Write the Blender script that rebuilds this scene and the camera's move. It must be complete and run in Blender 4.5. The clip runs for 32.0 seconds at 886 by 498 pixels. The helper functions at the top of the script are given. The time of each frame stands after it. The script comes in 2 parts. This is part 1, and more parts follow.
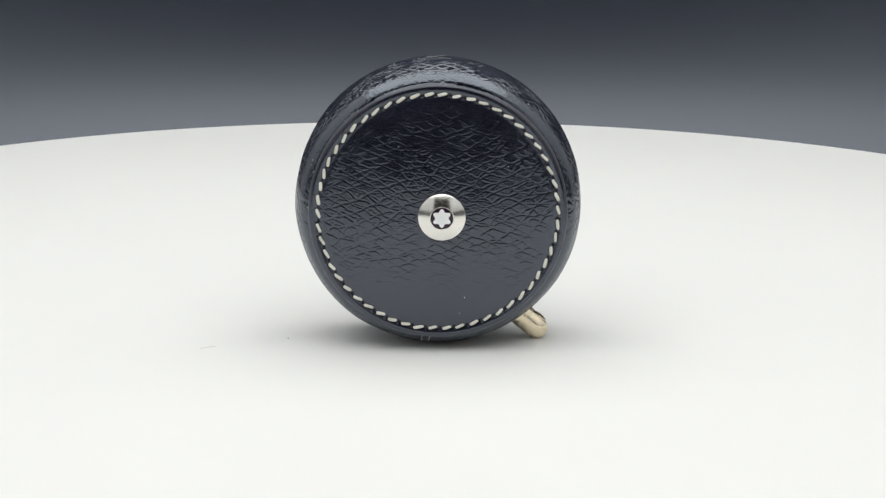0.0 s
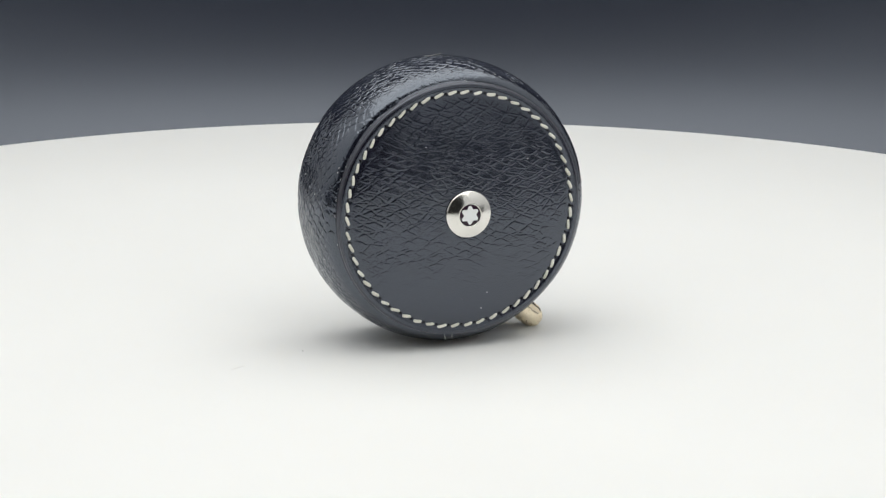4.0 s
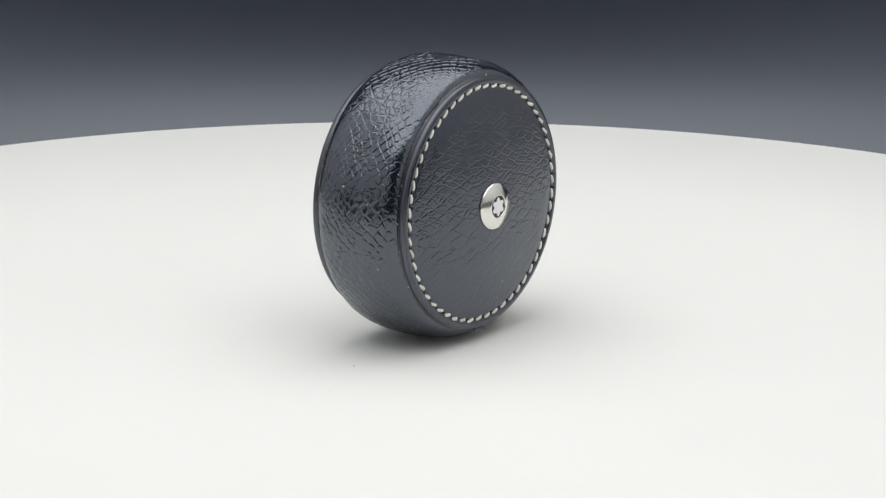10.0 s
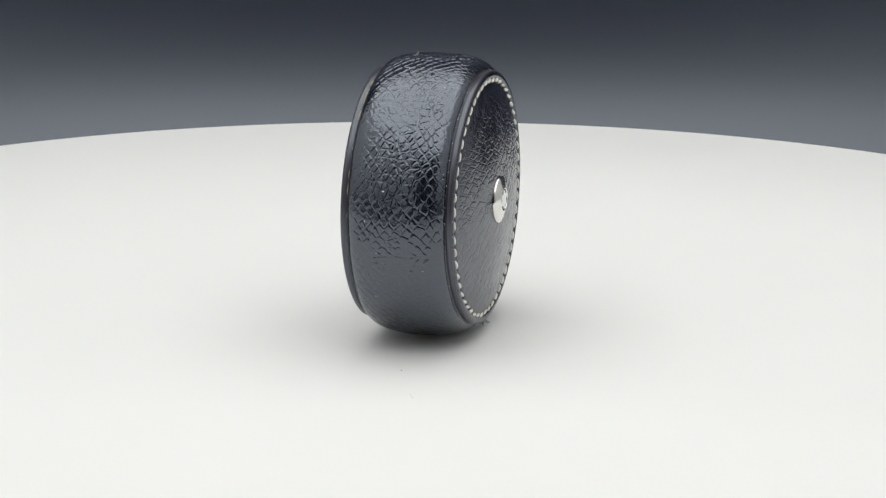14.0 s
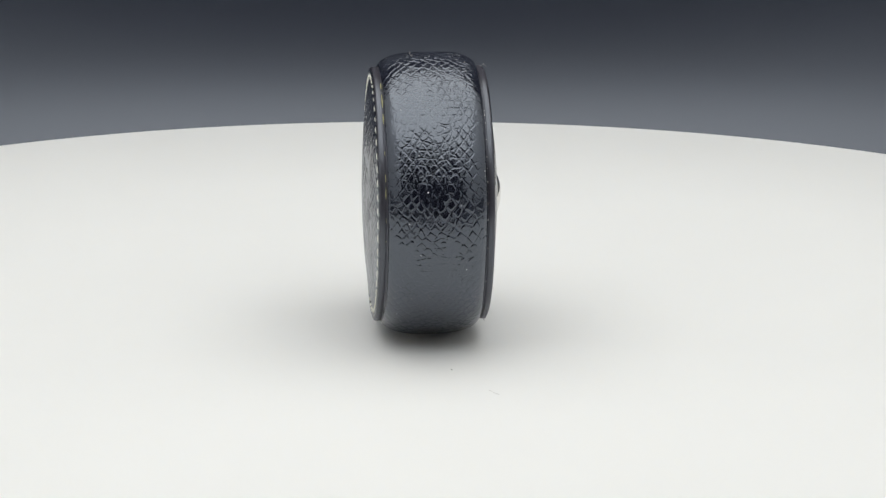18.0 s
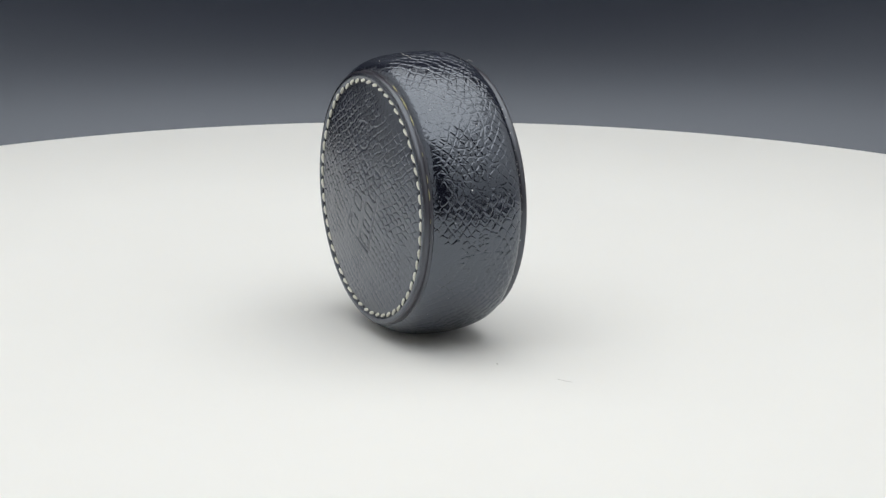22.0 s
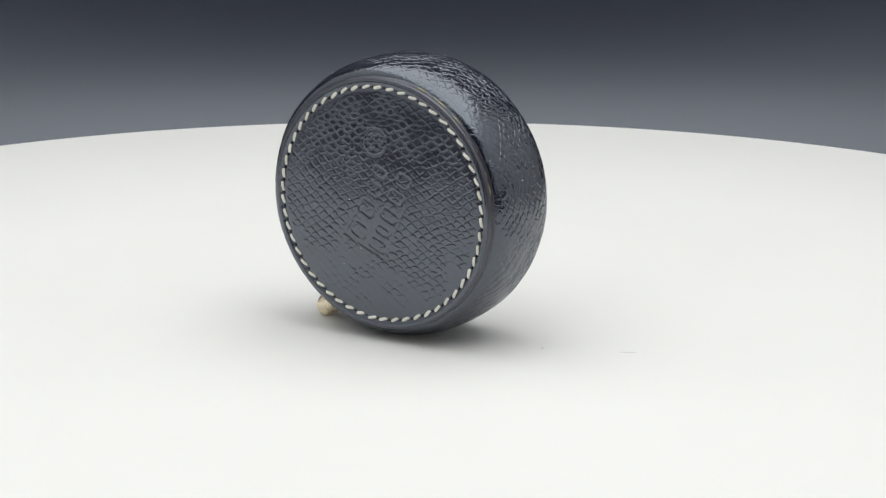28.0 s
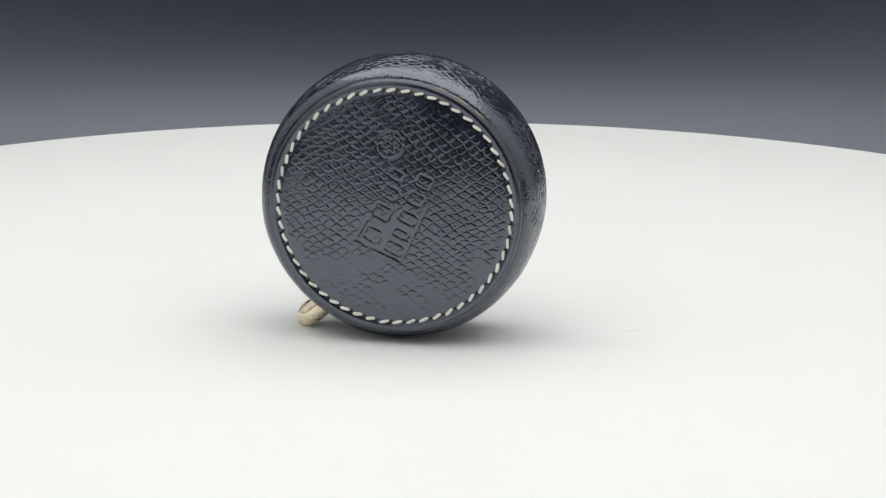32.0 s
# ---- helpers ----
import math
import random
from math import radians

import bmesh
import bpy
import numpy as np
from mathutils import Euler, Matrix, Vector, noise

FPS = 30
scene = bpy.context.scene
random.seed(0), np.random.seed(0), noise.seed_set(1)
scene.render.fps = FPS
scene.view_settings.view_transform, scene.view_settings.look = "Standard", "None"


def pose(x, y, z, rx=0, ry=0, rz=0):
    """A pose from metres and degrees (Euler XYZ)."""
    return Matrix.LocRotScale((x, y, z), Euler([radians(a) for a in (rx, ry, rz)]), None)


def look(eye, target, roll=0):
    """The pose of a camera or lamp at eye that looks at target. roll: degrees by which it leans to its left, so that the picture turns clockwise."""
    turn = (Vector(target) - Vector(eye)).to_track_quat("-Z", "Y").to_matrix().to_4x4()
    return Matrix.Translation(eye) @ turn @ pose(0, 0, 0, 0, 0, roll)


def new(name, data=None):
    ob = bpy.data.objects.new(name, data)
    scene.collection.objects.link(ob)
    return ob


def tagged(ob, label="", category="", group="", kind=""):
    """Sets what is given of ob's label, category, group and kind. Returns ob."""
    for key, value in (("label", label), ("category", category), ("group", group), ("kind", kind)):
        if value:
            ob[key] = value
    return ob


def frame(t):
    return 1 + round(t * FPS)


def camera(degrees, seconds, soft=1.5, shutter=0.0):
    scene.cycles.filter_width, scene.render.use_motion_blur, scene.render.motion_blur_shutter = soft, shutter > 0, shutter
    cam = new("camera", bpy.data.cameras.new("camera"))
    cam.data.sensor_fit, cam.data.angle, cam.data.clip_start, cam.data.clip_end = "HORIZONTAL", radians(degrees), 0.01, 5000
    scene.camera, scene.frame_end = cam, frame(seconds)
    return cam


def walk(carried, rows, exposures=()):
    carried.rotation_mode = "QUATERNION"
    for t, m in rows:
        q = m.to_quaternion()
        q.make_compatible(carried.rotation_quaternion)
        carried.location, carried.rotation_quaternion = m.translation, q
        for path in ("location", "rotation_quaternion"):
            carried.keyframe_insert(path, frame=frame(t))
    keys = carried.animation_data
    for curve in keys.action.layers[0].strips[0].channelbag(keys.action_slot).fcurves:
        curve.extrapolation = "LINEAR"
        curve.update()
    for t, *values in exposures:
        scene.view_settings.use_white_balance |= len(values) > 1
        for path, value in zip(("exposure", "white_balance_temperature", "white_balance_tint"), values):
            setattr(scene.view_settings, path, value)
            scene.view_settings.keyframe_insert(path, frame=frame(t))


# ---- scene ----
# Camera: stands still, looks down at the turntable.
cam = camera(15.62, 32.0, soft=1.3)
EYE, AIM, ROLL = (0.0, -0.57578, 0.16450), (0.00429, 0.00523, 0.01480), 0.234
walk(cam, [(0.0, look(EYE, AIM, ROLL)), (32.0, look(EYE, AIM, ROLL))], [
    (0.0, 0.0), (3.5, 0.0), (9.0, -0.03), (14.0, -0.07), (18.0, -0.11), (21.0, -0.11), (25.0, -0.06), (29.0, -0.01), (32.0, 0.0)])

TURN = 5.2665          # degrees a second, anticlockwise from above
MM = 0.001

# ---- light ----
world = bpy.data.worlds.new("world")
scene.world = world
world.use_nodes = True
world.node_tree.nodes["Background"].inputs["Color"].default_value = (0.5, 0.55, 0.65, 1)
world.node_tree.nodes["Background"].inputs["Strength"].default_value = 0.3


def softbox(name, eye, target, sx, sy, watts, colour):
    data = bpy.data.lights.new(name, "AREA")
    data.shape, data.size, data.size_y = "RECTANGLE", sx, sy
    data.energy, data.color = watts, colour
    ob = new(name, data)
    ob.matrix_world = look(eye, target)
    return ob


LAMP_EYE, LAMP_AIM = (0.0, -0.04, 0.50), (0.0, -0.03999, 0.0)
softbox("top_panel_light", LAMP_EYE, LAMP_AIM, 0.74, 0.80, 4.62, (0.985, 0.99, 0.97))


# ---- materials ----
def node_material(name, rough=0.5, metal=0.0, colour=(0.5, 0.5, 0.5)):
    m = bpy.data.materials.new(name)
    m.use_nodes = True
    b = m.node_tree.nodes["Principled BSDF"]
    b.inputs["Base Color"].default_value = (*colour, 1)
    b.inputs["Roughness"].default_value = rough
    b.inputs["Metallic"].default_value = metal
    return m, m.node_tree, b


def coords(nt, scale=1.0):
    tc = nt.nodes.new("ShaderNodeTexCoord")
    mp = nt.nodes.new("ShaderNodeMapping")
    mp.inputs["Scale"].default_value = (scale, scale, scale)
    nt.links.new(tc.outputs["Object"], mp.inputs["Vector"])
    return mp.outputs["Vector"]


def noise_tex(nt, vec, scale, detail=4.0, rough=0.55):
    n = nt.nodes.new("ShaderNodeTexNoise")
    n.inputs["Scale"].default_value = scale
    n.inputs["Detail"].default_value = detail
    n.inputs["Roughness"].default_value = rough
    nt.links.new(vec, n.inputs["Vector"])
    return n.outputs["Fac"]


def ramp(nt, fac, stops):
    r = nt.nodes.new("ShaderNodeValToRGB")
    e = r.color_ramp.elements
    while len(e) < len(stops):
        e.new(0.5)
    for el, (p, c) in zip(e, stops):
        el.position = p
        el.color = (*c, 1) if len(c) == 3 else c
    nt.links.new(fac, r.inputs["Fac"])
    return r.outputs["Color"]


def bump(nt, b, height, strength, distance):
    n = nt.nodes.new("ShaderNodeBump")
    n.inputs["Strength"].default_value = strength
    n.inputs["Distance"].default_value = distance
    nt.links.new(height, n.inputs["Height"])
    nt.links.new(n.outputs["Normal"], b.inputs["Normal"])


def grey(v):
    return (v, v, v)


def leather(name, rough_lo, rough_hi, tint, ior=1.85):
    m, nt, b = node_material(name, 0.4)
    vec = coords(nt)
    big = noise_tex(nt, vec, 90.0, 3.0)
    fine = noise_tex(nt, vec, 2600.0, 3.0)
    base = ramp(nt, big, [(0.3, tuple(c * 0.75 for c in tint)), (0.7, tuple(c * 1.25 for c in tint))])
    nt.links.new(base, b.inputs["Base Color"])
    nt.links.new(ramp(nt, noise_tex(nt, vec, 420.0, 4.0), [(0.3, grey(rough_lo)), (0.7, grey(rough_hi))]), b.inputs["Roughness"])
    b.inputs["IOR"].default_value = ior
    b.inputs["Specular Tint"].default_value = (0.80, 0.88, 1.0, 1)
    bump(nt, b, fine, 0.06, 0.0001)
    return m


LEATHER = leather("black_leather", 0.13, 0.21, (0.0068, 0.0076, 0.0148), 2.06)
LEATHER_FRONT = leather("black_leather_front", 0.16, 0.25, (0.0095, 0.0098, 0.0185), 1.92)
LEATHER_BACK = leather("black_leather_back", 0.16, 0.25, (0.0105, 0.0110, 0.0195), 2.18)
EDGE = leather("painted_leather_edge", 0.28, 0.42, (0.017, 0.0125, 0.0175), 1.95)


def thread_material(name, lo, hi):
    m, nt, b = node_material(name, 0.75)
    vec = coords(nt)
    w = nt.nodes.new("ShaderNodeTexWave")
    w.bands_direction = "DIAGONAL"
    w.inputs["Scale"].default_value = 900.0
    w.inputs["Distortion"].default_value = 1.0
    nt.links.new(vec, w.inputs["Vector"])
    info = nt.nodes.new("ShaderNodeObjectInfo")
    nt.links.new(ramp(nt, info.outputs["Random"], [(0.0, lo), (1.0, hi)]), b.inputs["Base Color"])
    bump(nt, b, w.outputs["Fac"], 0.5, 0.0001)
    return m


THREAD = thread_material("cream_thread", (0.68, 0.67, 0.58), (0.80, 0.79, 0.71))
# near-black: painted shade of needle holes and tab slot, and real frayed threads
HOLE_SHADE_AND_THREAD, _nt, _b = node_material("dark_needle_hole", 0.8, 0.0, (0.006, 0.006, 0.007))


def metal_material(name, colour, lo, hi, scale):
    m, nt, b = node_material(name, 0.2, 1.0, colour)
    vec = coords(nt)
    n = noise_tex(nt, vec, scale, 5.0, 0.65)
    nt.links.new(ramp(nt, n, [(0.35, grey(lo)), (0.7, grey(hi))]), b.inputs["Roughness"])
    nt.links.new(ramp(nt, noise_tex(nt, vec, scale * 0.4, 3.0), [(0.3, tuple(c * 0.9 for c in colour)), (0.7, colour)]), b.inputs["Base Color"])
    bump(nt, b, n, 0.05, 0.0001)
    return m


STEEL = metal_material("polished_steel", (0.80, 0.78, 0.74), 0.14, 0.24, 700.0)
BRASS = metal_material("worn_pale_brass", (0.91, 0.80, 0.60), 0.16, 0.34, 900.0)
INLAY, _nt, _b = node_material("dark_resin", 0.12, 0.0, (0.030, 0.010, 0.026))
WHITE_RESIN, _nt, _b = node_material("white_resin", 0.3, 0.0, (0.85, 0.85, 0.86))
GLUE, _nt, _b = node_material("dried_yellow_glue", 0.55, 0.0, (0.40, 0.385, 0.21))
DUST, _nt, _b = node_material("pale_dust", 0.9, 0.0, (0.75, 0.75, 0.74))
GREY_DUST, _nt, _b = node_material("grey_dust", 0.9, 0.0, (0.5, 0.49, 0.47))


def plain(name, colour, rough, vary, scale, bumpy):
    m, nt, b = node_material(name, rough, 0.0, colour)
    vec = coords(nt)
    nt.links.new(ramp(nt, noise_tex(nt, vec, scale, 5.0), [(0.3, tuple(c * (1 - vary) for c in colour)), (0.7, tuple(min(1, c * (1 + vary)) for c in colour))]), b.inputs["Base Color"])
    if bumpy:
        bump(nt, b, noise_tex(nt, vec, scale * 30, 3.0), bumpy, 0.0004)
    return m


WHITE = plain("white_acrylic", (0.80, 0.80, 0.785), 0.42, 0.012, 14.0, 0.02)
_b = WHITE.node_tree.nodes["Principled BSDF"]
_b.inputs["Subsurface Weight"].default_value = 1.0
_b.inputs["Subsurface Radius"].default_value = (1.0, 0.98, 0.95)
_b.inputs["Subsurface Scale"].default_value = 0.005
BASE_PLASTIC = plain("black_plastic", (0.03, 0.03, 0.032), 0.5, 0.1, 40.0, 0.05)
CLOTH = plain("dark_blue_grey_vinyl", (0.018, 0.022, 0.037), 0.34, 0.05, 9.0, 0.02)
CLOTH.node_tree.nodes["Principled BSDF"].inputs["IOR"].default_value = 1.95
CLOTH.node_tree.nodes["Principled BSDF"].inputs["Specular Tint"].default_value = (0.84, 0.90, 1.0, 1)
TENT = plain("white_tent_fabric", (0.87, 0.875, 0.88), 0.9, 0.02, 20.0, 0.1)
SKIRT = plain("grey_fabric", (0.16, 0.165, 0.17), 0.9, 0.04, 20.0, 0.1)
PAINT = plain("dark_grey_paint", (0.07, 0.068, 0.066), 0.85, 0.05, 3.0, 0.1)


# ---- building helpers ----
def mesh_from(name, verts, quads, material, smooth=True):
    me = bpy.data.meshes.new(name)
    verts, quads = np.asarray(verts, dtype=np.float32), np.asarray(quads, dtype=np.int32)
    me.vertices.add(len(verts))
    me.vertices.foreach_set("co", verts.ravel())
    me.loops.add(quads.size)
    me.loops.foreach_set("vertex_index", quads.ravel())
    me.polygons.add(len(quads))
    me.polygons.foreach_set("loop_start", np.arange(0, quads.size, quads.shape[1], dtype=np.int32))
    me.polygons.foreach_set("use_smooth", np.full(len(quads), smooth))
    me.update(calc_edges=True)
    me.validate()
    me.materials.append(material)
    return me


def grid_quads(rows, cols, wrap):
    """Quads of a grid of rows x cols vertices; wrap closes each row on itself."""
    i, j = np.meshgrid(np.arange(rows - 1), np.arange(cols if wrap else cols - 1), indexing="ij")
    k = (j + 1) % cols
    return np.stack([i * cols + j, i * cols + k, (i + 1) * cols + k, (i + 1) * cols + j], -1).reshape(-1, 4)


def part(name, data, material=None, parent=None, label=""):
    """Links a bmesh or a mesh as one mesh object under a thing or a part."""
    if isinstance(data, bmesh.types.BMesh):
        me = bpy.data.meshes.new(name)
        data.to_mesh(me)
        data.free()
        me.materials.append(material)
        for f in me.polygons:
            f.use_smooth = True
    else:
        me = data
    ob = new(name, me)
    ob.parent = parent
    if label:
        tagged(ob, label)
    return ob


def lathe_y(name, profile, segs, material, centre=(0, 0, 0), sign=1.0):
    """Turns (y, r) pairs round the y axis; metres."""
    pr = np.array(profile)
    a = np.linspace(0, 2 * np.pi, segs, endpoint=False)
    x = pr[:, 1:2] * np.cos(a) + centre[0]
    z = pr[:, 1:2] * np.sin(a) + centre[2]
    y = np.repeat(sign * pr[:, :1], segs, 1) + centre[1]
    q = grid_quads(len(pr), segs, True)
    return mesh_from(name, np.stack([x, y, z], -1).reshape(-1, 3), q if sign > 0 else q[:, ::-1], material)


def lathe_z(name, profile, segs, material):
    """Turns (r, z) pairs round the z axis; metres."""
    pr = np.array(profile)
    a = np.linspace(0, 2 * np.pi, segs, endpoint=False)
    x, y = pr[:, :1] * np.cos(a), pr[:, :1] * np.sin(a)
    z = np.repeat(pr[:, 1:2], segs, 1)
    return mesh_from(name, np.stack([x, y, z], -1).reshape(-1, 3), grid_quads(len(pr), segs, True), material)


def box_mesh(name, x0, x1, y0, y1, z0, z1, material, bevel=0.0):
    bm = bmesh.new()
    bmesh.ops.create_cube(bm, size=1)
    for v in bm.verts:
        v.co = Vector((x0 if v.co.x < 0 else x1, y0 if v.co.y < 0 else y1, z0 if v.co.z < 0 else z1))
    if bevel:
        bmesh.ops.bevel(bm, geom=bm.edges[:], offset=bevel, segments=3, profile=0.5, affect="EDGES")
    me = bpy.data.meshes.new(name)
    bm.to_mesh(me)
    bm.free()
    me.materials.append(material)
    return me


# ---- leather relief ----
def lattice(i, j, seed):
    s = np.sin(i * 127.1 + j * 311.7 + seed * 74.7) * 43758.5453
    return s - np.floor(s)


def vnoise(x, y, seed):
    i, j = np.floor(x), np.floor(y)
    u, v = x - i, y - j
    u, v = u * u * (3 - 2 * u), v * v * (3 - 2 * v)
    a = lattice(i, j, seed) * (1 - u) + lattice(i + 1, j, seed) * u
    b = lattice(i, j + 1, seed) * (1 - u) + lattice(i + 1, j + 1, seed) * u
    return a * (1 - v) + b * v


def step(lo, hi, x):
    s = np.clip((x - lo) / (hi - lo), 0, 1)
    return s * s * (3 - 2 * s)


def grain(x, y, deg1, deg2, gap1, gap2, seed, warp, loose1=0.3, loose2=0.5, wide=0.12):
    """Pressed leather grain at (x, y) in mm: the depth, 0 to 1, of the creases between cells, and the swell of each cell.
    The creases run along deg1, gap1 apart, and along deg2, gap2 apart; loose says how far each strays."""
    wx = x + warp * (vnoise(x / 7.3, y / 7.3, seed) - 0.5) + 0.28 * warp * (vnoise(x / 2.1, y / 2.1, seed + 1) - 0.5) + 0.18 * (vnoise(x / 0.7, y / 0.7, seed + 6) - 0.5)
    wy = y + warp * (vnoise(x / 7.3, y / 7.3, seed + 2) - 0.5) + 0.28 * warp * (vnoise(x / 2.1, y / 2.1, seed + 3) - 0.5) + 0.18 * (vnoise(x / 0.7, y / 0.7, seed + 7) - 0.5)
    c1, s1, c2, s2 = math.cos(radians(deg1)), math.sin(radians(deg1)), math.cos(radians(deg2)), math.sin(radians(deg2))
    v = (wy * c1 - wx * s1) / gap1
    u = (wy * c2 - wx * s2) / gap2
    iu, iv = np.floor(u), np.floor(v)
    near, second = np.full(x.shape, 9.0), np.full(x.shape, 9.0)
    swell = np.zeros_like(x)
    for du in (-1, 0, 1):
        for dv in (-1, 0, 1):
            cu, cv = iu + du, iv + dv
            pu = cu + 0.5 + loose2 * (lattice(cu, cv, seed + 11) - 0.5)
            pv = cv + 0.5 + loose1 * (lattice(cu, cv, seed + 12) - 0.5)
            d = np.hypot(u - pu, v - pv)
            closer = d < near
            second = np.where(closer, near, np.minimum(second, d))
            swell = np.where(closer, lattice(cu, cv, seed + 13), swell)
            near = np.where(closer, d, near)
    gap = (second - near) * 0.5 * min(gap1, gap2)
    w = wide * (0.65 + 0.8 * vnoise(x / 1.7, y / 1.7, seed + 20))
    depth = (np.exp(-(gap / w) ** 2) - 0.3 * np.exp(-((gap - 2.0 * w) / (0.9 * w)) ** 2)) * (0.4 + 0.7 * step(0.2, 0.75, vnoise(x / 2.6, y / 2.6, seed + 21)))
    dome = (0.45 + 0.75 * swell) * (1 - np.clip(near / 0.75, 0, 1) ** 2) - 0.5
    return np.clip(depth, -0.4, 1), dome


# ---- room and stage ----
GROUND, BACK = -0.125, 0.45
def room():
    """A small white photo booth with grey feet to its front walls, open to a dark end where the camera stands."""
    top, low = 2.3, GROUND
    front, back, end = -0.52, BACK + 0.03, -1.15
    white, dark = "plain white fabric wall of the photo booth", "plain dark wall behind the camera"
    drape = "plain dark blue-grey covered wall beside the backdrop"
    skirt = "plain grey fabric foot of the booth wall"
    o, near, mid, foot = 0.23, -0.06, 0.33, 0.06
    for name, b, mat, label in (
            ("wall_west_1", (-0.406, -0.40, front, near, foot, top), TENT, white),
            ("wall_east_1", (0.40, 0.406, front, near, foot, top), TENT, white),
            ("wall_west_foot", (-0.406, -0.40, front, near, low, foot), SKIRT, skirt),
            ("wall_east_foot", (0.40, 0.406, front, near, low, foot), SKIRT, skirt),
            ("wall_west_3", (-0.406, -0.40, near, mid, low, top), TENT, white),
            ("wall_east_3", (0.40, 0.406, near, mid, low, top), TENT, white),
            ("wall_west_2", (-0.406, -0.40, mid, back, low, top), CLOTH, drape),
            ("wall_east_2", (0.40, 0.406, mid, back, low, top), CLOTH, drape),
            ("wall_north", (-0.40, 0.40, back - 0.006, back, low, top), CLOTH, drape),
            ("wall_south_1", (-0.40, -o, front, front + 0.006, foot, top), TENT, white),
            ("wall_south_2", (o, 0.40, front, front + 0.006, foot, top), TENT, white),
            ("wall_south_foot_1", (-0.40, -o, front, front + 0.006, low, foot), SKIRT, skirt),
            ("wall_south_foot_2", (o, 0.40, front, front + 0.006, low, foot), SKIRT, skirt),
            ("wall_south_3", (-o, o, front, front + 0.006, 0.47, top), TENT, white),
            ("wall_dark_west", (-0.406, -0.40, end, front, low, top), PAINT, dark),
            ("wall_dark_east", (0.40, 0.406, end, front, low, top), PAINT, dark),
            ("wall_dark_south", (-0.40, 0.40, end, end + 0.006, low, top), PAINT, dark)):
        tagged(new(name, box_mesh(name, *b, mat)), label, "wall", kind="structure")
    tagged(new("floor", box_mesh("floor", -0.406, 0.406, end, back, low - 0.02, low, PAINT)), "plain dark floor under the backdrop sheet", "floor", kind="structure")
    tagged(new("ceiling", box_mesh("ceiling", -0.406, 0.406, front, back, top, top + 0.006, TENT)), "plain white fabric ceiling of the photo booth", "ceiling", kind="structure")
    tagged(new("ceiling_dark", box_mesh("ceiling_dark", -0.406, 0.406, end, front, top, top + 0.006, PAINT)), "plain dark ceiling behind the camera", "ceiling", kind="structure")
    # slim frame of the top lamp, hung between the side walls
    lamp = tagged(new("panel_light"), "wide flat panel light with a slim black frame", "panel light")
    lamp.location = (0, -0.04, 0.506)
    for y in (-0.406, 0.406):
        part("frame_bar", box_mesh("frame_bar", -0.40, 0.40, y - 0.006, y + 0.006, -0.006, 0.006, BASE_PLASTIC, 0.001), parent=lamp)
    for x in (-0.376, 0.376):
        part("frame_bar", box_mesh("frame_bar", x - 0.006, x + 0.006, -0.40, 0.40, -0.006, 0.006, BASE_PLASTIC, 0.001), parent=lamp)
    # vinyl sweep: flat on the floor, then a curve up
    rho = 0.125
    prof = [(-0.34, 0.0), (0.1, 0.0), (BACK - rho, 0.0)]
    prof += [(BACK - rho + rho * math.sin(a), rho - rho * math.cos(a)) for a in np.linspace(0.05, math.pi / 2, 32)]
    prof += [(BACK, 0.3), (BACK, 0.55)]
    pr = np.array(prof)
    xs = np.linspace(-0.399, 0.399, 9)
    up = np.stack([np.tile(xs, (len(pr), 1)), np.repeat(pr[:, :1], 9, 1), np.repeat(pr[:, 1:], 9, 1)], -1)
    me = mesh_from("backdrop", up.reshape(-1, 3), grid_quads(len(pr), 9, False), CLOTH)
    ob = tagged(new("backdrop", me), "satin dark blue-grey vinyl sweep behind the turntable", "backdrop", kind="structure")
    ob.location = (0, 0, GROUND + 0.0008)
    thick = ob.modifiers.new("thickness", "SOLIDIFY")
    thick.thickness, thick.offset = 0.0008, -1.0


def turntable():
    thing = tagged(new("turntable"), "round white turntable on a low black base, turning slowly", "turntable")
    thing.location = (0, 0, GROUND + 0.0008)
    h = -GROUND - 0.0008
    prof = [(0.0, 0.0), (0.118, 0.0), (0.121, 0.002), (0.121, h - 0.016), (0.118, h - 0.0122), (0.0, h - 0.0122)]
    part("base", lathe_z("base", prof, 96, BASE_PLASTIC), parent=thing, label="round black plastic base")
    r = 0.1881
    prof = [(0.0, -0.0120), (r - 0.003, -0.0120), (r - 0.001, -0.0113), (r, -0.0095), (r, -0.0022), (r - 0.0004, -0.0010), (r - 0.0012, -0.0003), (r - 0.0024, 0.0), (0.12, 0.0), (0.06, 0.0), (0.0, 0.0)]
    plate = part("platter", lathe_z("platter", prof, 256, WHITE), parent=thing, label="smooth white round platter")
    plate.location = (0, 0, h)
    return plate, h


# ---- the leather tape measure ----
R_BAND, R_STITCH, STITCHES = 26.0, 21.6, 54
ZC = 26.0 * MM


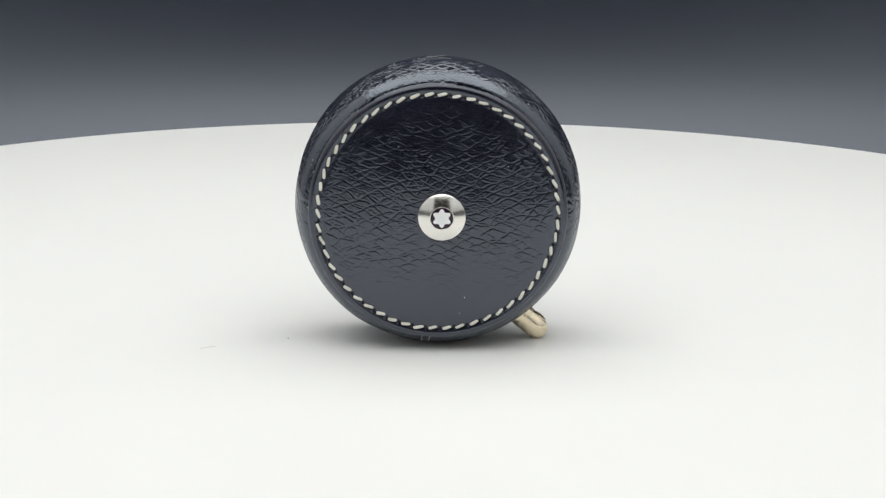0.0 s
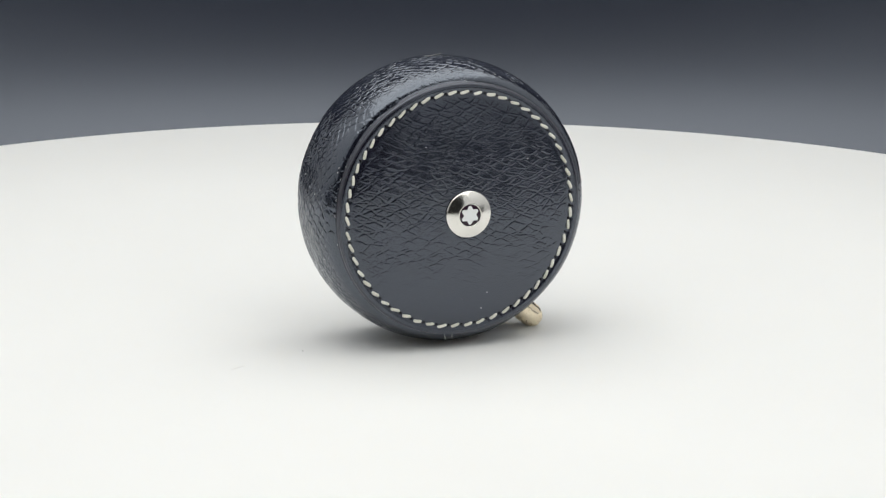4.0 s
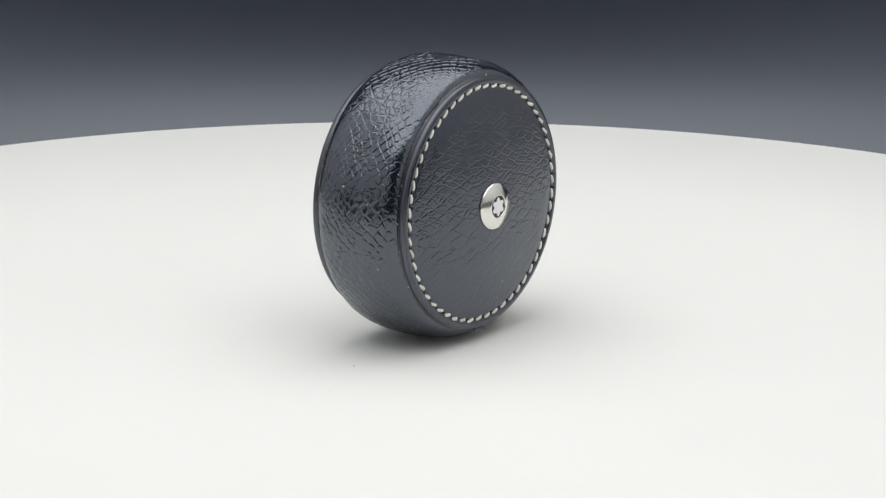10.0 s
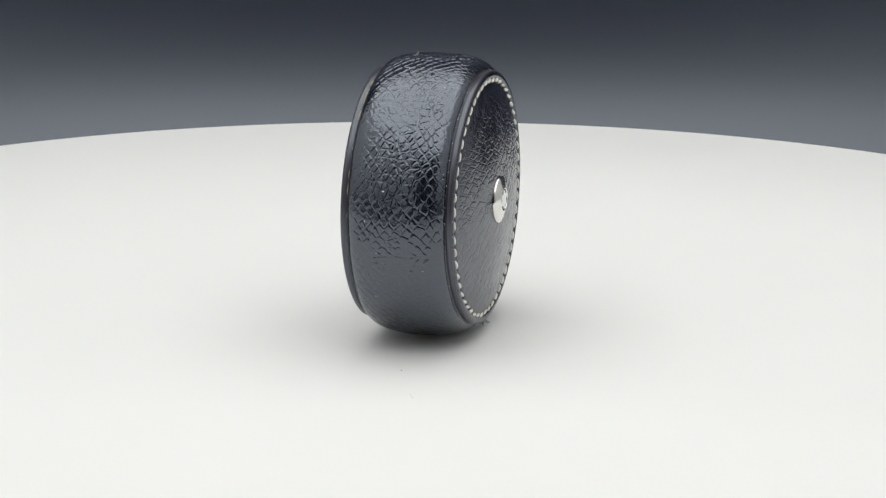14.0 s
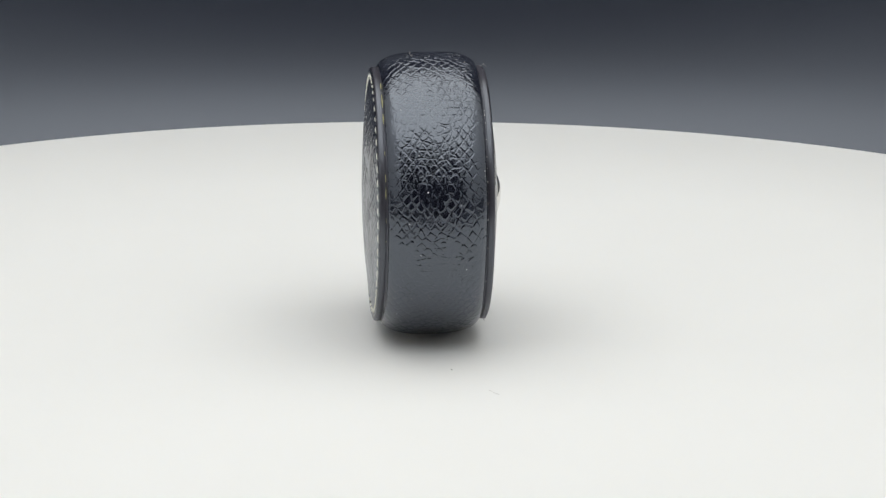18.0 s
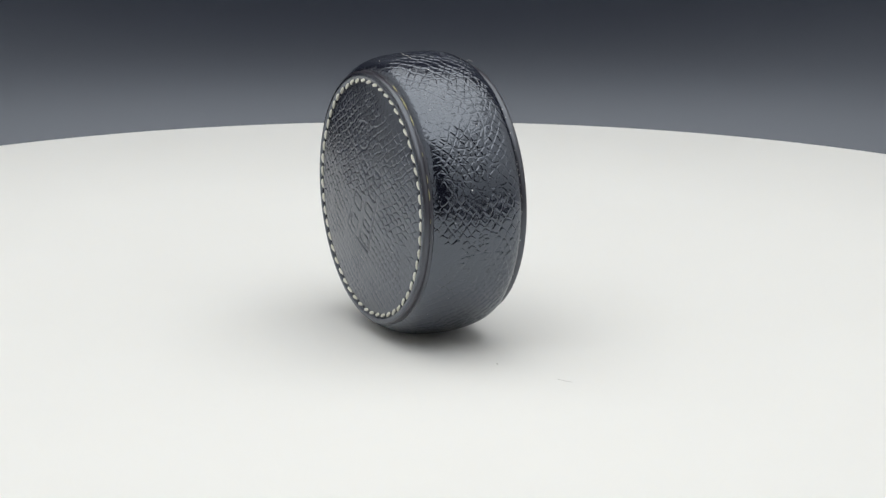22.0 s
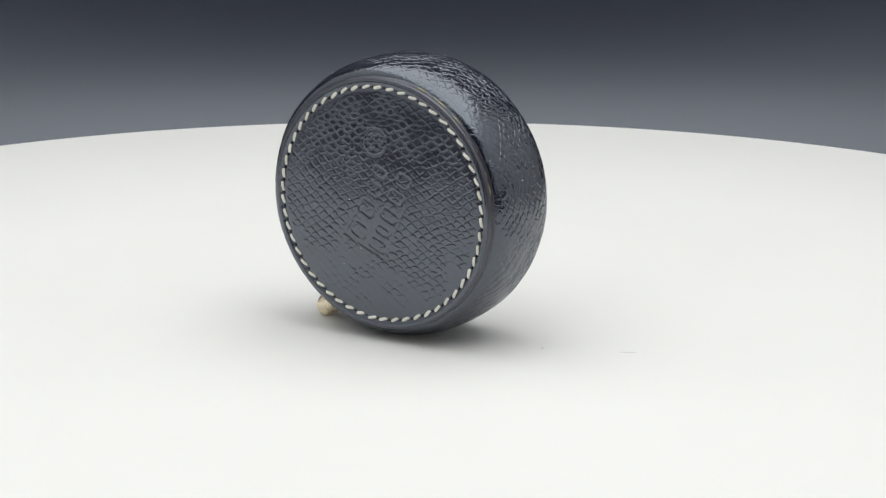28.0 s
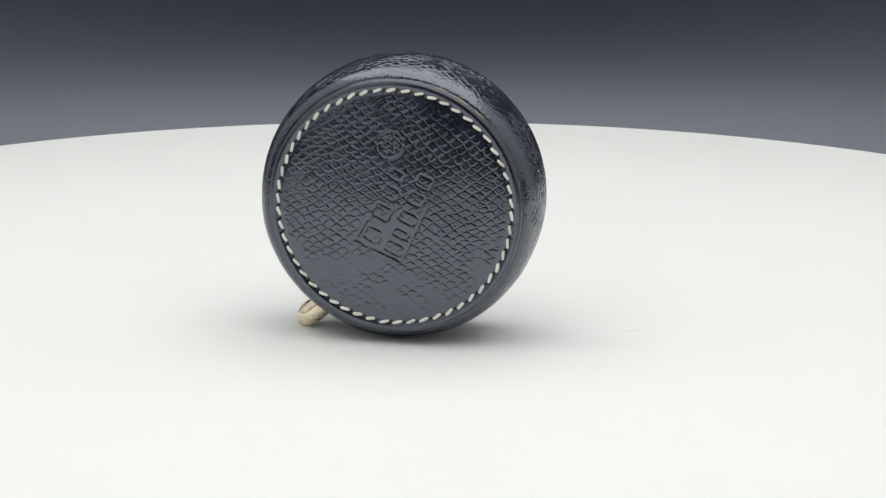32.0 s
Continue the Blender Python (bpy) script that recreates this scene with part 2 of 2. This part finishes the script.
def band_mesh():
    cols, rows = 2200, 300
    ph = np.linspace(-np.pi / 2, np.pi / 2, 4000)
    n = 2 / 2.45
    y = 9.0 * np.sign(np.sin(ph)) * np.abs(np.sin(ph)) ** n
    r = 22.85 + 3.15 * np.abs(np.cos(ph)) ** n
    s = np.concatenate([[0], np.cumsum(np.hypot(np.diff(y), np.diff(r)))])
    t = np.linspace(0, s[-1], rows)
    y, r = np.interp(t, s, y), np.interp(t, s, r)
    ny, nr = np.gradient(r), -np.gradient(y)
    ln = np.hypot(ny, nr)
    ny, nr = -ny / ln, -nr / ln
    a = np.linspace(-np.pi / 2, 1.5 * np.pi, cols, endpoint=False)
    U, V = np.meshgrid(a * R_BAND, t - s[-1] / 2)
    dep, dome = grain(U, V, 35, -38, 1.45, 1.55, 3, 2.2, 0.28, 0.42, 0.115)
    cross, _ = grain(U, V, 93, 8, 1.6, 2.7, 70, 2.2, 0.5, 0.7, 0.115)
    cross *= 0.8 * step(0.42, 0.66, vnoise(U / 9.0, V / 9.0, 77))
    dep = np.where(np.abs(cross) > np.abs(dep), cross, dep)
    # the two long edges are worn smoother
    worn = step(5.6, 8.6, np.abs(V))
    dep *= 1 - 0.7 * worn
    dome *= 1 - 0.8 * worn
    dep *= 0.65 + 0.5 * vnoise(U / 5.0, V / 5.0, 44)
    hgt = -0.105 * dep + 0.026 * dome + 0.010 * (vnoise(U / 0.6, V / 0.6, 40) - 0.5) + 0.012 * (vnoise(U / 0.31 + V / 0.9, V / 0.31, 45) - 0.5) + 0.20 * (vnoise(U / 7.0, V / 7.0, 41) - 0.5)
    # short wrinkles across the shoulders
    hgt += 0.035 * worn * (1 - step(9.6, 11.0, np.abs(V))) * (vnoise(U / 0.75 + 0.2 * V, V / 3.2, 46) - 0.5)
    hgt *= np.clip((11.6 - np.abs(V)) / 1.2, 0.1, 1)
    rr = r[:, None] + hgt * nr[:, None]
    yy = y[:, None] + hgt * ny[:, None]
    co = np.stack([rr * np.cos(a), yy, rr * np.sin(a)], -1).reshape(-1, 3) * MM
    # flat where it stands
    co[:, 2] = np.maximum(co[:, 2], -25.98 * MM)
    return mesh_from("band", co, grid_quads(rows, cols, True), LEATHER)


def dist_segment(x, z, x0, z0, x1, z1):
    dx, dz = x1 - x0, z1 - z0
    t = np.clip(((x - x0) * dx + (z - z0) * dz) / (dx * dx + dz * dz), 0, 1)
    return np.hypot(x - x0 - t * dx, z - z0 - t * dz)


# pressed marks of the back panel, in mm: corner lines, and two rows of plain rounded signs (middle, half width, half height)
CORNER = [(6.9, -6.1, -1.6, -9.8), (-1.6, -9.8, -6.2, 0.1), (6.9, -6.1, 4.7, -2.3)]
SIGNS = [(3.6, -4.9, 1.2, 1.5), (1.9, -0.6, 1.25, 1.6), (0.4, 2.9, 1.1, 1.5), (-0.7, 6.2, 0.8, 1.4),
         (-0.3, -7.3, 1.0, 1.7), (-1.5, -4.5, 0.7, 1.4), (-2.9, -1.5, 1.0, 1.6), (-4.3, 2.0, 1.0, 1.5), (-5.8, 5.1, 1.1, 1.4)]


def sign_mark(x, z, cx, cz, hw, hh):
    """1 on the outline of a rounded oblong whose rows climb to the upper side."""
    du, dv = x - cx, z - cz
    u, v = -0.43 * du + 0.90 * dv, 0.90 * du + 0.43 * dv
    q = 0.65
    out = np.hypot(np.maximum(np.abs(u) - hw + q, 0), np.maximum(np.abs(v) - hh + q, 0)) + np.minimum(np.maximum(np.abs(u) - hw + q, np.abs(v) - hh + q), 0) - q
    return np.exp(-(out / 0.22) ** 2)


def panel_height(r, a, side):
    """Height of the panel above the middle plane, in mm, with dome, seam channel, creases and pressed marks."""
    x, z = r * np.cos(a), r * np.sin(a)
    h = 10.35 + (2.1 if side < 0 else 1.5) * np.clip(1 - (r / 21.3) ** 2, 0, 1)
    h = h + 0.10 * step(21.9, 22.4, r) - 0.10 * step(22.6, 22.95, r)
    h = h - 0.14 * np.exp(-((r - R_STITCH) / 0.42) ** 2)
    if side < 0:
        seed, amp, swell = 60, 0.038, 0.009
        d, dome = grain(x, z, -27, 22, 1.4, 1.9, seed, 1.6, 0.14, 0.34, 0.105)
        long, _ = grain(x, z, -14, 41, 2.1, 2.7, seed + 5, 2.0, 0.25, 0.4, 0.10)
        d = np.where(np.abs(long) > np.abs(d), long, d)
    else:
        seed, amp, swell = 90, 0.050, 0.022
        d, dome = grain(x, z, 37, -31, 1.45, 1.4, seed, 1.3, 0.24, 0.34, 0.125)
    fade = 1 - step(20.0, 21.0, r)
    flat = 0
    if side > 0:
        flat = 0.55 * np.exp(-(((x - 0.3) * 0.9 - (z + 1) * -0.43) / 5.5) ** 4 - (((z + 1) * 0.9 - (x - 0.3) * 0.43) / 10.0) ** 4)
    h = h - amp * d * fade * (1 - flat) + swell * dome * fade * (1 - flat) + 0.010 * (vnoise(x / 0.5, z / 0.5, seed + 40) - 0.5) + 0.15 * (vnoise(x / 6.0, z / 6.0, seed + 41) - 0.5) * (1 - step(19, 21, r))
    # needle holes between the stitches
    turn = 2 * np.pi / STITCHES
    b = (a / turn - PHASE[side] - 0.5)
    b = (b - np.round(b)) * turn * R_STITCH
    h = h - 0.09 * np.exp(-(b / 0.22) ** 2 - ((r - R_STITCH) / 0.45) ** 2)
    if side > 0:
        far, six = np.hypot(x - 0.7, z - 11.65), np.arctan2(z - 11.65, x - 0.7)
        mark = np.exp(-((far - 2.5) / 0.2) ** 2)
        mark = np.maximum(mark, 0.8 * np.exp(-((far - 1.3 - 0.3 * np.cos(6 * six)) / 0.18) ** 2))
        for line in CORNER:
            mark = np.maximum(mark, np.exp(-(dist_segment(x, z, *line) / 0.26) ** 2))
        for sign in SIGNS:
            mark = np.maximum(mark, 0.85 * sign_mark(x, z, *sign))
        h = h - 0.11 * mark * (0.6 + 0.5 * step(0.25, 0.6, vnoise(x / 1.6, z / 1.6, 130)))
    return h


PHASE = {-1: 0.17, 1: 0.25}


def panel_mesh(side, cx):
    rings = np.concatenate([[0.02], np.linspace(0.11, 20.6, 200), np.linspace(20.69, 22.95, 28)])
    cols = 1300
    a = np.linspace(0, 2 * np.pi, cols, endpoint=False)
    r, aa = np.meshgrid(rings, a, indexing="ij")
    h = panel_height(r, aa, side)
    co = np.stack([r * np.cos(aa) + cx, side * h, r * np.sin(aa)], -1).reshape(-1, 3) * MM
    q = grid_quads(len(rings), cols, True)
    return mesh_from("panel", co, q if side < 0 else q[:, ::-1], LEATHER_FRONT if side < 0 else LEATHER_BACK)


def stitch_mesh():
    n, k = 11, 8
    t = np.linspace(-1, 1, n)
    path_x = 1.07 * t
    path_h = 0.16 * (1 - t ** 2) - 0.30 * np.abs(t) ** 6
    wide = 0.295 * np.clip(1 - 0.45 * np.abs(t) ** 4, 0, 1)
    wide[[0, -1]] *= 0.4
    a = np.linspace(0, 2 * np.pi, k, endpoint=False)
    co = np.stack([np.repeat(path_x[:, None], k, 1), path_h[:, None] + 0.8 * wide[:, None] * np.sin(a), wide[:, None] * np.cos(a)], -1)
    return mesh_from("stitch", co.reshape(-1, 3) * MM, grid_quads(n, k, True), THREAD)


def sew(panel, side, cx, slant):
    """Stitches of one panel, with near-black loops as the shade in its needle holes."""
    me = stitch_mesh()
    rng = random.Random(7 + side)
    turn = 2 * math.pi / STITCHES
    holes_v, holes_f = [], []
    for i in range(STITCHES):
        a = (i + PHASE[side]) * turn + rng.uniform(-0.006, 0.006)
        rad = R_STITCH + rng.uniform(-0.1, 0.1)
        p = Vector((rad * math.cos(a) + cx, side * 10.17, rad * math.sin(a))) * MM
        tangent = Vector((-math.sin(a), 0, math.cos(a)))
        out = Vector((math.cos(a), 0, math.sin(a)))
        lean = radians(slant + rng.uniform(-5, 5)) * side
        along = tangent * math.cos(lean) + out * math.sin(lean)
        up = Vector((0, side, 0))
        across = along.cross(up)
        m = Matrix((along, up, across)).transposed().to_4x4()
        m.translation = p
        st = part("stitch", me, parent=panel)
        st.matrix_local = m @ Matrix.Diagonal((rng.uniform(0.9, 1.06), 1, rng.uniform(0.9, 1.1), 1))
        # hole: a short slanted near-black loop stands in for the shade inside
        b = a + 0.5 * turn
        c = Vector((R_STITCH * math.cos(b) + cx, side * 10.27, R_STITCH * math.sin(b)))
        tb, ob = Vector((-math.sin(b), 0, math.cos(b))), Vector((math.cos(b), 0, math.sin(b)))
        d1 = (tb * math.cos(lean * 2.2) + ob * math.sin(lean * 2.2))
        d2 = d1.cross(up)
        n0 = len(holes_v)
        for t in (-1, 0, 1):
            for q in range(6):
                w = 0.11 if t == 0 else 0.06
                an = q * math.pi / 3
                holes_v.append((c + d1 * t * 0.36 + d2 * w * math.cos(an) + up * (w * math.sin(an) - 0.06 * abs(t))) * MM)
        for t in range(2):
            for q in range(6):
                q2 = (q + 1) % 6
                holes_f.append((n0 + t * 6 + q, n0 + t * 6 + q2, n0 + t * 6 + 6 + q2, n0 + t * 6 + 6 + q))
    h = part("hole_thread", mesh_from("hole_thread", holes_v, holes_f, HOLE_SHADE_AND_THREAD), parent=panel, label="near-black loops painted as shade in the needle holes")
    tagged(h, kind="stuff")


def badge(panel):
    bx, bz = 0.73 * MM, -0.37 * MM
    prof = [(11.9, 4.30), (12.46, 4.34), (12.64, 4.30), (12.76, 4.18), (13.38, 2.25), (13.42, 2.12), (13.40, 2.05), (13.30, 2.0), (12.9, 1.98)]
    ring = part("badge", lathe_y("badge", [(y * MM, r * MM) for y, r in prof], 96, STEEL, (bx, 0, bz), -1.0), parent=panel, label="polished steel cone-shaped rivet badge")
    inlay = [(12.9, 2.02), (13.2, 2.0), (13.25, 1.7), (13.27, 1.0), (13.28, 0.01)]
    part("inlay", lathe_y("inlay", [(y * MM, r * MM) for y, r in inlay], 64, INLAY, (bx, 0, bz), -1.0), parent=ring, label="glossy dark resin inlay")
    bm = bmesh.new()
    top, low = [], []
    for i in range(72):
        a = i * math.pi / 36
        r = (1.46 + 0.27 * math.cos(6 * a)) * MM
        x, z = bx + r * math.sin(a), bz + r * math.cos(a)
        top.append(bm.verts.new((x, -13.34 * MM, z)))
        low.append(bm.verts.new((x, -13.18 * MM, z)))
    bm.faces.new(top)
    for i in range(72):
        bm.faces.new((top[i], low[i], low[(i + 1) % 72], top[(i + 1) % 72]))
    bmesh.ops.recalc_face_normals(bm, faces=bm.faces[:])
    ob = part("emblem", bm, WHITE_RESIN, ring, "white six-lobed emblem")
    for f in ob.data.polygons:
        f.use_smooth = False


def pull_tab(owner):
    """Brass tape end: a rounded tab with a slot in its upper face, lying on the platter."""
    n, k = 22, 28
    t = np.linspace(0, 1, n)
    ln = 6.9
    x = ln * t
    end = np.sqrt(np.clip(1 - np.clip((x - (ln - 2.7)) / 2.7, 0, 1) ** 2, 0, 1))
    hh, ww = 2.15 * end + 0.01, 2.5 * end + 0.01
    a = np.linspace(0, 2 * np.pi, k, endpoint=False)
    sq = lambda v: np.sign(v) * np.abs(v) ** 0.75
    co = np.stack([np.repeat(x[:, None], k, 1), ww[:, None] * sq(np.cos(a)), hh[:, None] * sq(np.sin(a))], -1)
    m = pose(14.65 * MM, 0, -21.1 * MM, 0, 40, 0)
    tab = part("pull_tab", mesh_from("pull_tab", co.reshape(-1, 3) * MM, grid_quads(n, k, True)[:, ::-1], BRASS), parent=owner, label="pale worn brass pull tab of the tape")
    tab.matrix_local = m @ Matrix.Identity(4)
    # oval slot rim on the upper face
    loop = []
    for i in range(40):
        b = 2 * math.pi * i / 40
        c = np.array((4.0 + 1.1 * math.cos(b), 1.15 * math.sin(b), 2.08 - 0.1 * max(0.0, math.cos(b))))
        rad = np.array((math.cos(b), math.sin(b), 0))
        loop.append([c + 0.14 * (math.cos(q) * rad + math.sin(q) * np.array((0, 0, 1))) for q in np.linspace(0, 2 * np.pi, 8, endpoint=False)])
    lp = np.array(loop)
    q = grid_quads(41, 8, True) % (40 * 8)
    part("slot_rim", mesh_from("slot_rim", lp.reshape(-1, 3) * MM, q, BRASS), parent=tab)
    # the tab is solid: a near-black disc paints the slot's inner shade
    part("slot", lathe_z("slot", [(0.9 * MM, 0.0), (0.7 * MM, 0.01 * MM), (0.01 * MM, 0.02 * MM)], 32, HOLE_SHADE_AND_THREAD), parent=tab, label="near-black disc painted as the shade in the slot").matrix_local = Matrix.Translation((4.0 * MM, 0, 2.155 * MM)) @ Matrix.Diagonal((1, 0.75, 1, 1))


def grain_mesh(name, size, material, seed):
    """A tiny uneven crumb."""
    bm = bmesh.new()
    bmesh.ops.create_icosphere(bm, subdivisions=2, radius=size)
    for v in bm.verts:
        v.co *= 0.7 + 0.6 * noise.noise(v.co / size * 1.3 + Vector((seed, 0, 0)))
        v.co.z *= 0.7
    me = bpy.data.meshes.new(name)
    bm.to_mesh(me)
    bm.free()
    me.materials.append(material)
    return me


def fibre_mesh(name, pts, radius, material):
    """A thin bent hair through the given points (metres)."""
    pts = np.array(pts)
    t = np.linspace(0, len(pts) - 1, 24)
    c = np.stack([np.interp(t, np.arange(len(pts)), pts[:, i]) for i in range(3)], -1)
    for _ in range(6):
        c[1:-1] = (c[:-2] + 2 * c[1:-1] + c[2:]) / 4
    k = 6
    a = np.linspace(0, 2 * np.pi, k, endpoint=False)
    d = np.gradient(c, axis=0)
    d /= np.linalg.norm(d, axis=1)[:, None]
    ref = np.array((0.31, 0.27, 0.91))
    n1 = np.cross(d, ref)
    n1 /= np.linalg.norm(n1, axis=1)[:, None]
    n2 = np.cross(d, n1)
    co = c[:, None] + radius * (np.cos(a)[None, :, None] * n1[:, None] + np.sin(a)[None, :, None] * n2[:, None])
    return mesh_from(name, co.reshape(-1, 3), grid_quads(len(c), k, True), material)


def small_marks(thing, band):
    """Glue along the seam of the back panel, dust grains on the leather, a squiggle of lint on top."""
    rng = random.Random(21)
    for a0, a1, wide in ((109, 114, 0.17), (118, 126, 0.2), (129.5, 135, 0.2), (148, 150, 0.13), (158, 162, 0.22), (164, 169.5, 0.26), (177, 180, 0.16), (187, 189, 0.13)):
        n, k = 18, 6
        rows = []
        for i in range(n):
            a = radians(a0 + (a1 - a0) * i / (n - 1))
            w = 0.85 * wide * (0.35 + 0.65 * math.sin(math.pi * i / (n - 1))) * rng.uniform(0.6, 1.25)
            for q in range(k):
                b = 2 * math.pi * q / k
                r = 23.50 + w * math.cos(b) + rng.uniform(-0.04, 0.04)
                rows.append((r * math.cos(a) * MM, (9.10 + w * 0.8 * math.sin(b)) * MM, r * math.sin(a) * MM))
        part("glue_mark", mesh_from("glue_mark", rows, grid_quads(n, k, True), GLUE), parent=band, label="dried yellowish glue in the seam")
    grain = [grain_mesh("dust_grain", s * MM, DUST, i * 2.3) for i, s in enumerate((0.16, 0.11, 0.08))]
    # grains on the round band: angle in degrees, place across, size
    spots = [(166.6, 1.76, 0), (160.0, -8.5, 1), (157.8, -8.45, 0), (152, 3.2, 2), (172, -4.0, 2), (179, 5.1, 2), (183, -2.6, 2), (141, -1.5, 2), (131, 6.0, 1), (118, -5.6, 2), (108, 2.2, 2), (98, -6.4, 1),
             (192, 3.0, 2), (199, -5.2, 1), (86, 7.4, 1), (72, -7.3, 2), (214, 4.4, 2), (50, -7.0, 1), (12, -7.8, 2), (340, -6.8, 2), (28, 6.5, 2), (58, 5.0, 2), (168, 7.7, 2), (226, 6.8, 1)]
    for deg, y, size in spots:
        a = radians(deg)
        r = 22.85 + 3.15 * (1 - (abs(y) / 9.0) ** 2.45) ** (1 / 2.45) + 0.03
        ob = part("dust_grain", grain[size], parent=band)
        ob.matrix_local = Matrix.Translation((r * math.cos(a) * MM, y * MM, r * math.sin(a) * MM)) @ pose(0, 0, 0, 0, 90 - deg, 0)
    # pale specks caught in the two seams
    for i in range(26):
        side = -1 if i % 3 else 1
        a, r = radians(rng.uniform(112, 216)), 23.42 + rng.uniform(-0.06, 0.1)
        ob = part("dust_grain", grain[2 if i % 4 else 1], parent=band)
        ob.matrix_local = Matrix.Translation((r * math.cos(a) * MM, side * 9.06 * MM, r * math.sin(a) * MM)) @ pose(0, 0, 0, 90, 0, rng.uniform(0, 360)) @ Matrix.Diagonal((1, rng.uniform(0.5, 1.6), 1, 1))
    for side, name in ((-1, "front_panel"), (1, "back_panel")):
        panel = [c for c in thing.children if c.name.startswith(name)][0]
        spots = [(4.9, -15.6, 1), (0.1, -16.4, 2), (4.0, -18.6, 2), (-7.1, 12.4, 2), (12.6, 8.8, 2)] if side < 0 else [(-12.2, -7.4, 0), (-10.0, -6.6, 1), (-7.2, -5.2, 1), (5.4, 0.4, 1), (3.0, -8.4, 2), (0.8, -11.2, 2), (-0.6, -8.0, 2), (8.6, 4.1, 2), (2.1, 15.4, 2), (6.9, -12.0, 2)]
        for x, z, size in spots:
            h = 10.37 + (2.1 if side < 0 else 1.5) * (1 - (math.hypot(x, z) / 21.3) ** 2)
            ob = part("dust_grain", grain[size], parent=panel)
            ob.matrix_local = Matrix.Translation((x * MM, side * h * MM, z * MM)) @ pose(0, 0, 0, 90, 0, 0)
    # a pale hair by the top of the front seam, dark frayed threads at its foot
    hair = [(1.4, -9.6, 23.2), (0.9, -10.3, 23.9), (0.2, -10.7, 23.6)]
    part("hair", fibre_mesh("hair", [tuple(c * MM for c in p) for p in hair], 0.022 * MM, DUST), parent=band, label="pale curled hair caught in the seam")
    for i in range(7):
        x = -3.2 + 0.55 * i + rng.uniform(-0.2, 0.2)
        z = -math.sqrt(23.25 ** 2 - x * x)
        pts = [(x, -9.6, z), (x + rng.uniform(-0.3, 0.3), -10.1, z - 0.25), (x + rng.uniform(-0.6, 0.6), -10.5 - rng.uniform(0, 0.4), z - rng.uniform(0.3, 1.0))]
        part("frayed_fibre", fibre_mesh("frayed_fibre", [tuple(c * MM for c in p) for p in pts], 0.04 * MM, DUST if i in (1, 4) else HOLE_SHADE_AND_THREAD), parent=band, label="frayed thread at the panel's edge")
    lint = [(-2.6, 2.6, 25.75), (-1.8, 3.3, 25.98), (-1.0, 2.7, 25.9), (-0.3, 3.0, 25.98), (0.3, 3.5, 26.1), (0.8, 3.0, 26.0), (1.3, 3.3, 26.25)]
    part("lint", fibre_mesh("lint", [tuple(c * MM for c in p) for p in lint], 0.026 * MM, GREY_DUST), parent=band, label="pale curled lint fibre")


def tape_measure():
    thing = tagged(new("tape_measure"), "round black grained leather tape measure with cream stitching, standing on edge", "tape measure")
    band = part("band", band_mesh(), parent=thing, label="black cross-grained leather band")
    band.location = (0, 0, ZC)
    for side, cx, slant in ((-1, 0.0, 17.0), (1, -0.4, 18.0)):
        panel = part("front_panel" if side < 0 else "back_panel", panel_mesh(side, cx), parent=thing,
                     label="stitched black leather panel with a rivet badge" if side < 0 else "stitched black leather panel with pressed marks")
        panel.location = (0, 0, ZC)
        prof = [(8.72, 23.60), (8.95, 23.42), (9.04, 23.20), (9.12, 23.18), (9.20, 23.27), (9.45, 23.33), (9.70, 23.34), (9.92, 23.33), (10.16, 23.25), (10.27, 23.12), (10.32, 22.94)]
        part("panel_edge", lathe_y("panel_edge", [(y * MM, r * MM) for y, r in prof], 256, EDGE, (cx * MM, 0, 0), side), parent=panel, label="dark painted cut leather edge")
        sew(panel, side, cx, slant)
        if side < 0:
            badge(panel)
    pull_tab(band)
    small_marks(thing, band)
    return thing


THING_AT = pose(3.3 * MM, -1.6 * MM, 0, 0, 0, -0.5)


def dust_on_platter():
    """A fibre and a few crumbs lying on the platter; each with its place on the platter."""
    out = []
    f = tagged(new("dust_fibre", fibre_mesh("dust_fibre", [(-1.3 * MM, 0.7 * MM, 0.05 * MM), (0.0, 0.15 * MM, 0.09 * MM), (1.4 * MM, -0.8 * MM, 0.05 * MM)], 0.028 * MM, GREY_DUST)), "short grey dust fibre lying on the white platter", "dust")
    out.append((f, pose(-38.6 * MM, -9.8 * MM, 0, 0, 0, 57)))
    c = tagged(new("dust_crumb", grain_mesh("dust_crumb", 0.22 * MM, GREY_DUST, 3)), "tiny grey dust crumb lying on the white platter", "dust")
    out.append((c, pose(-24.2 * MM, -3.7 * MM, 0.1 * MM)))
    return out


room()
platter, platter_z = turntable()
measure_thing = tape_measure()
dust = dust_on_platter()


def motions():
    times = [2.0 * i for i in range(17)]
    walk(platter, [(t, pose(0, 0, platter_z, 0, 0, TURN * t)) for t in times])
    walk(measure_thing, [(t, pose(0, 0, 0, 0, 0, TURN * t) @ THING_AT) for t in times])
    for ob, m in dust:
        walk(ob, [(t, pose(0, 0, 0, 0, 0, TURN * t) @ m) for t in times])


motions()
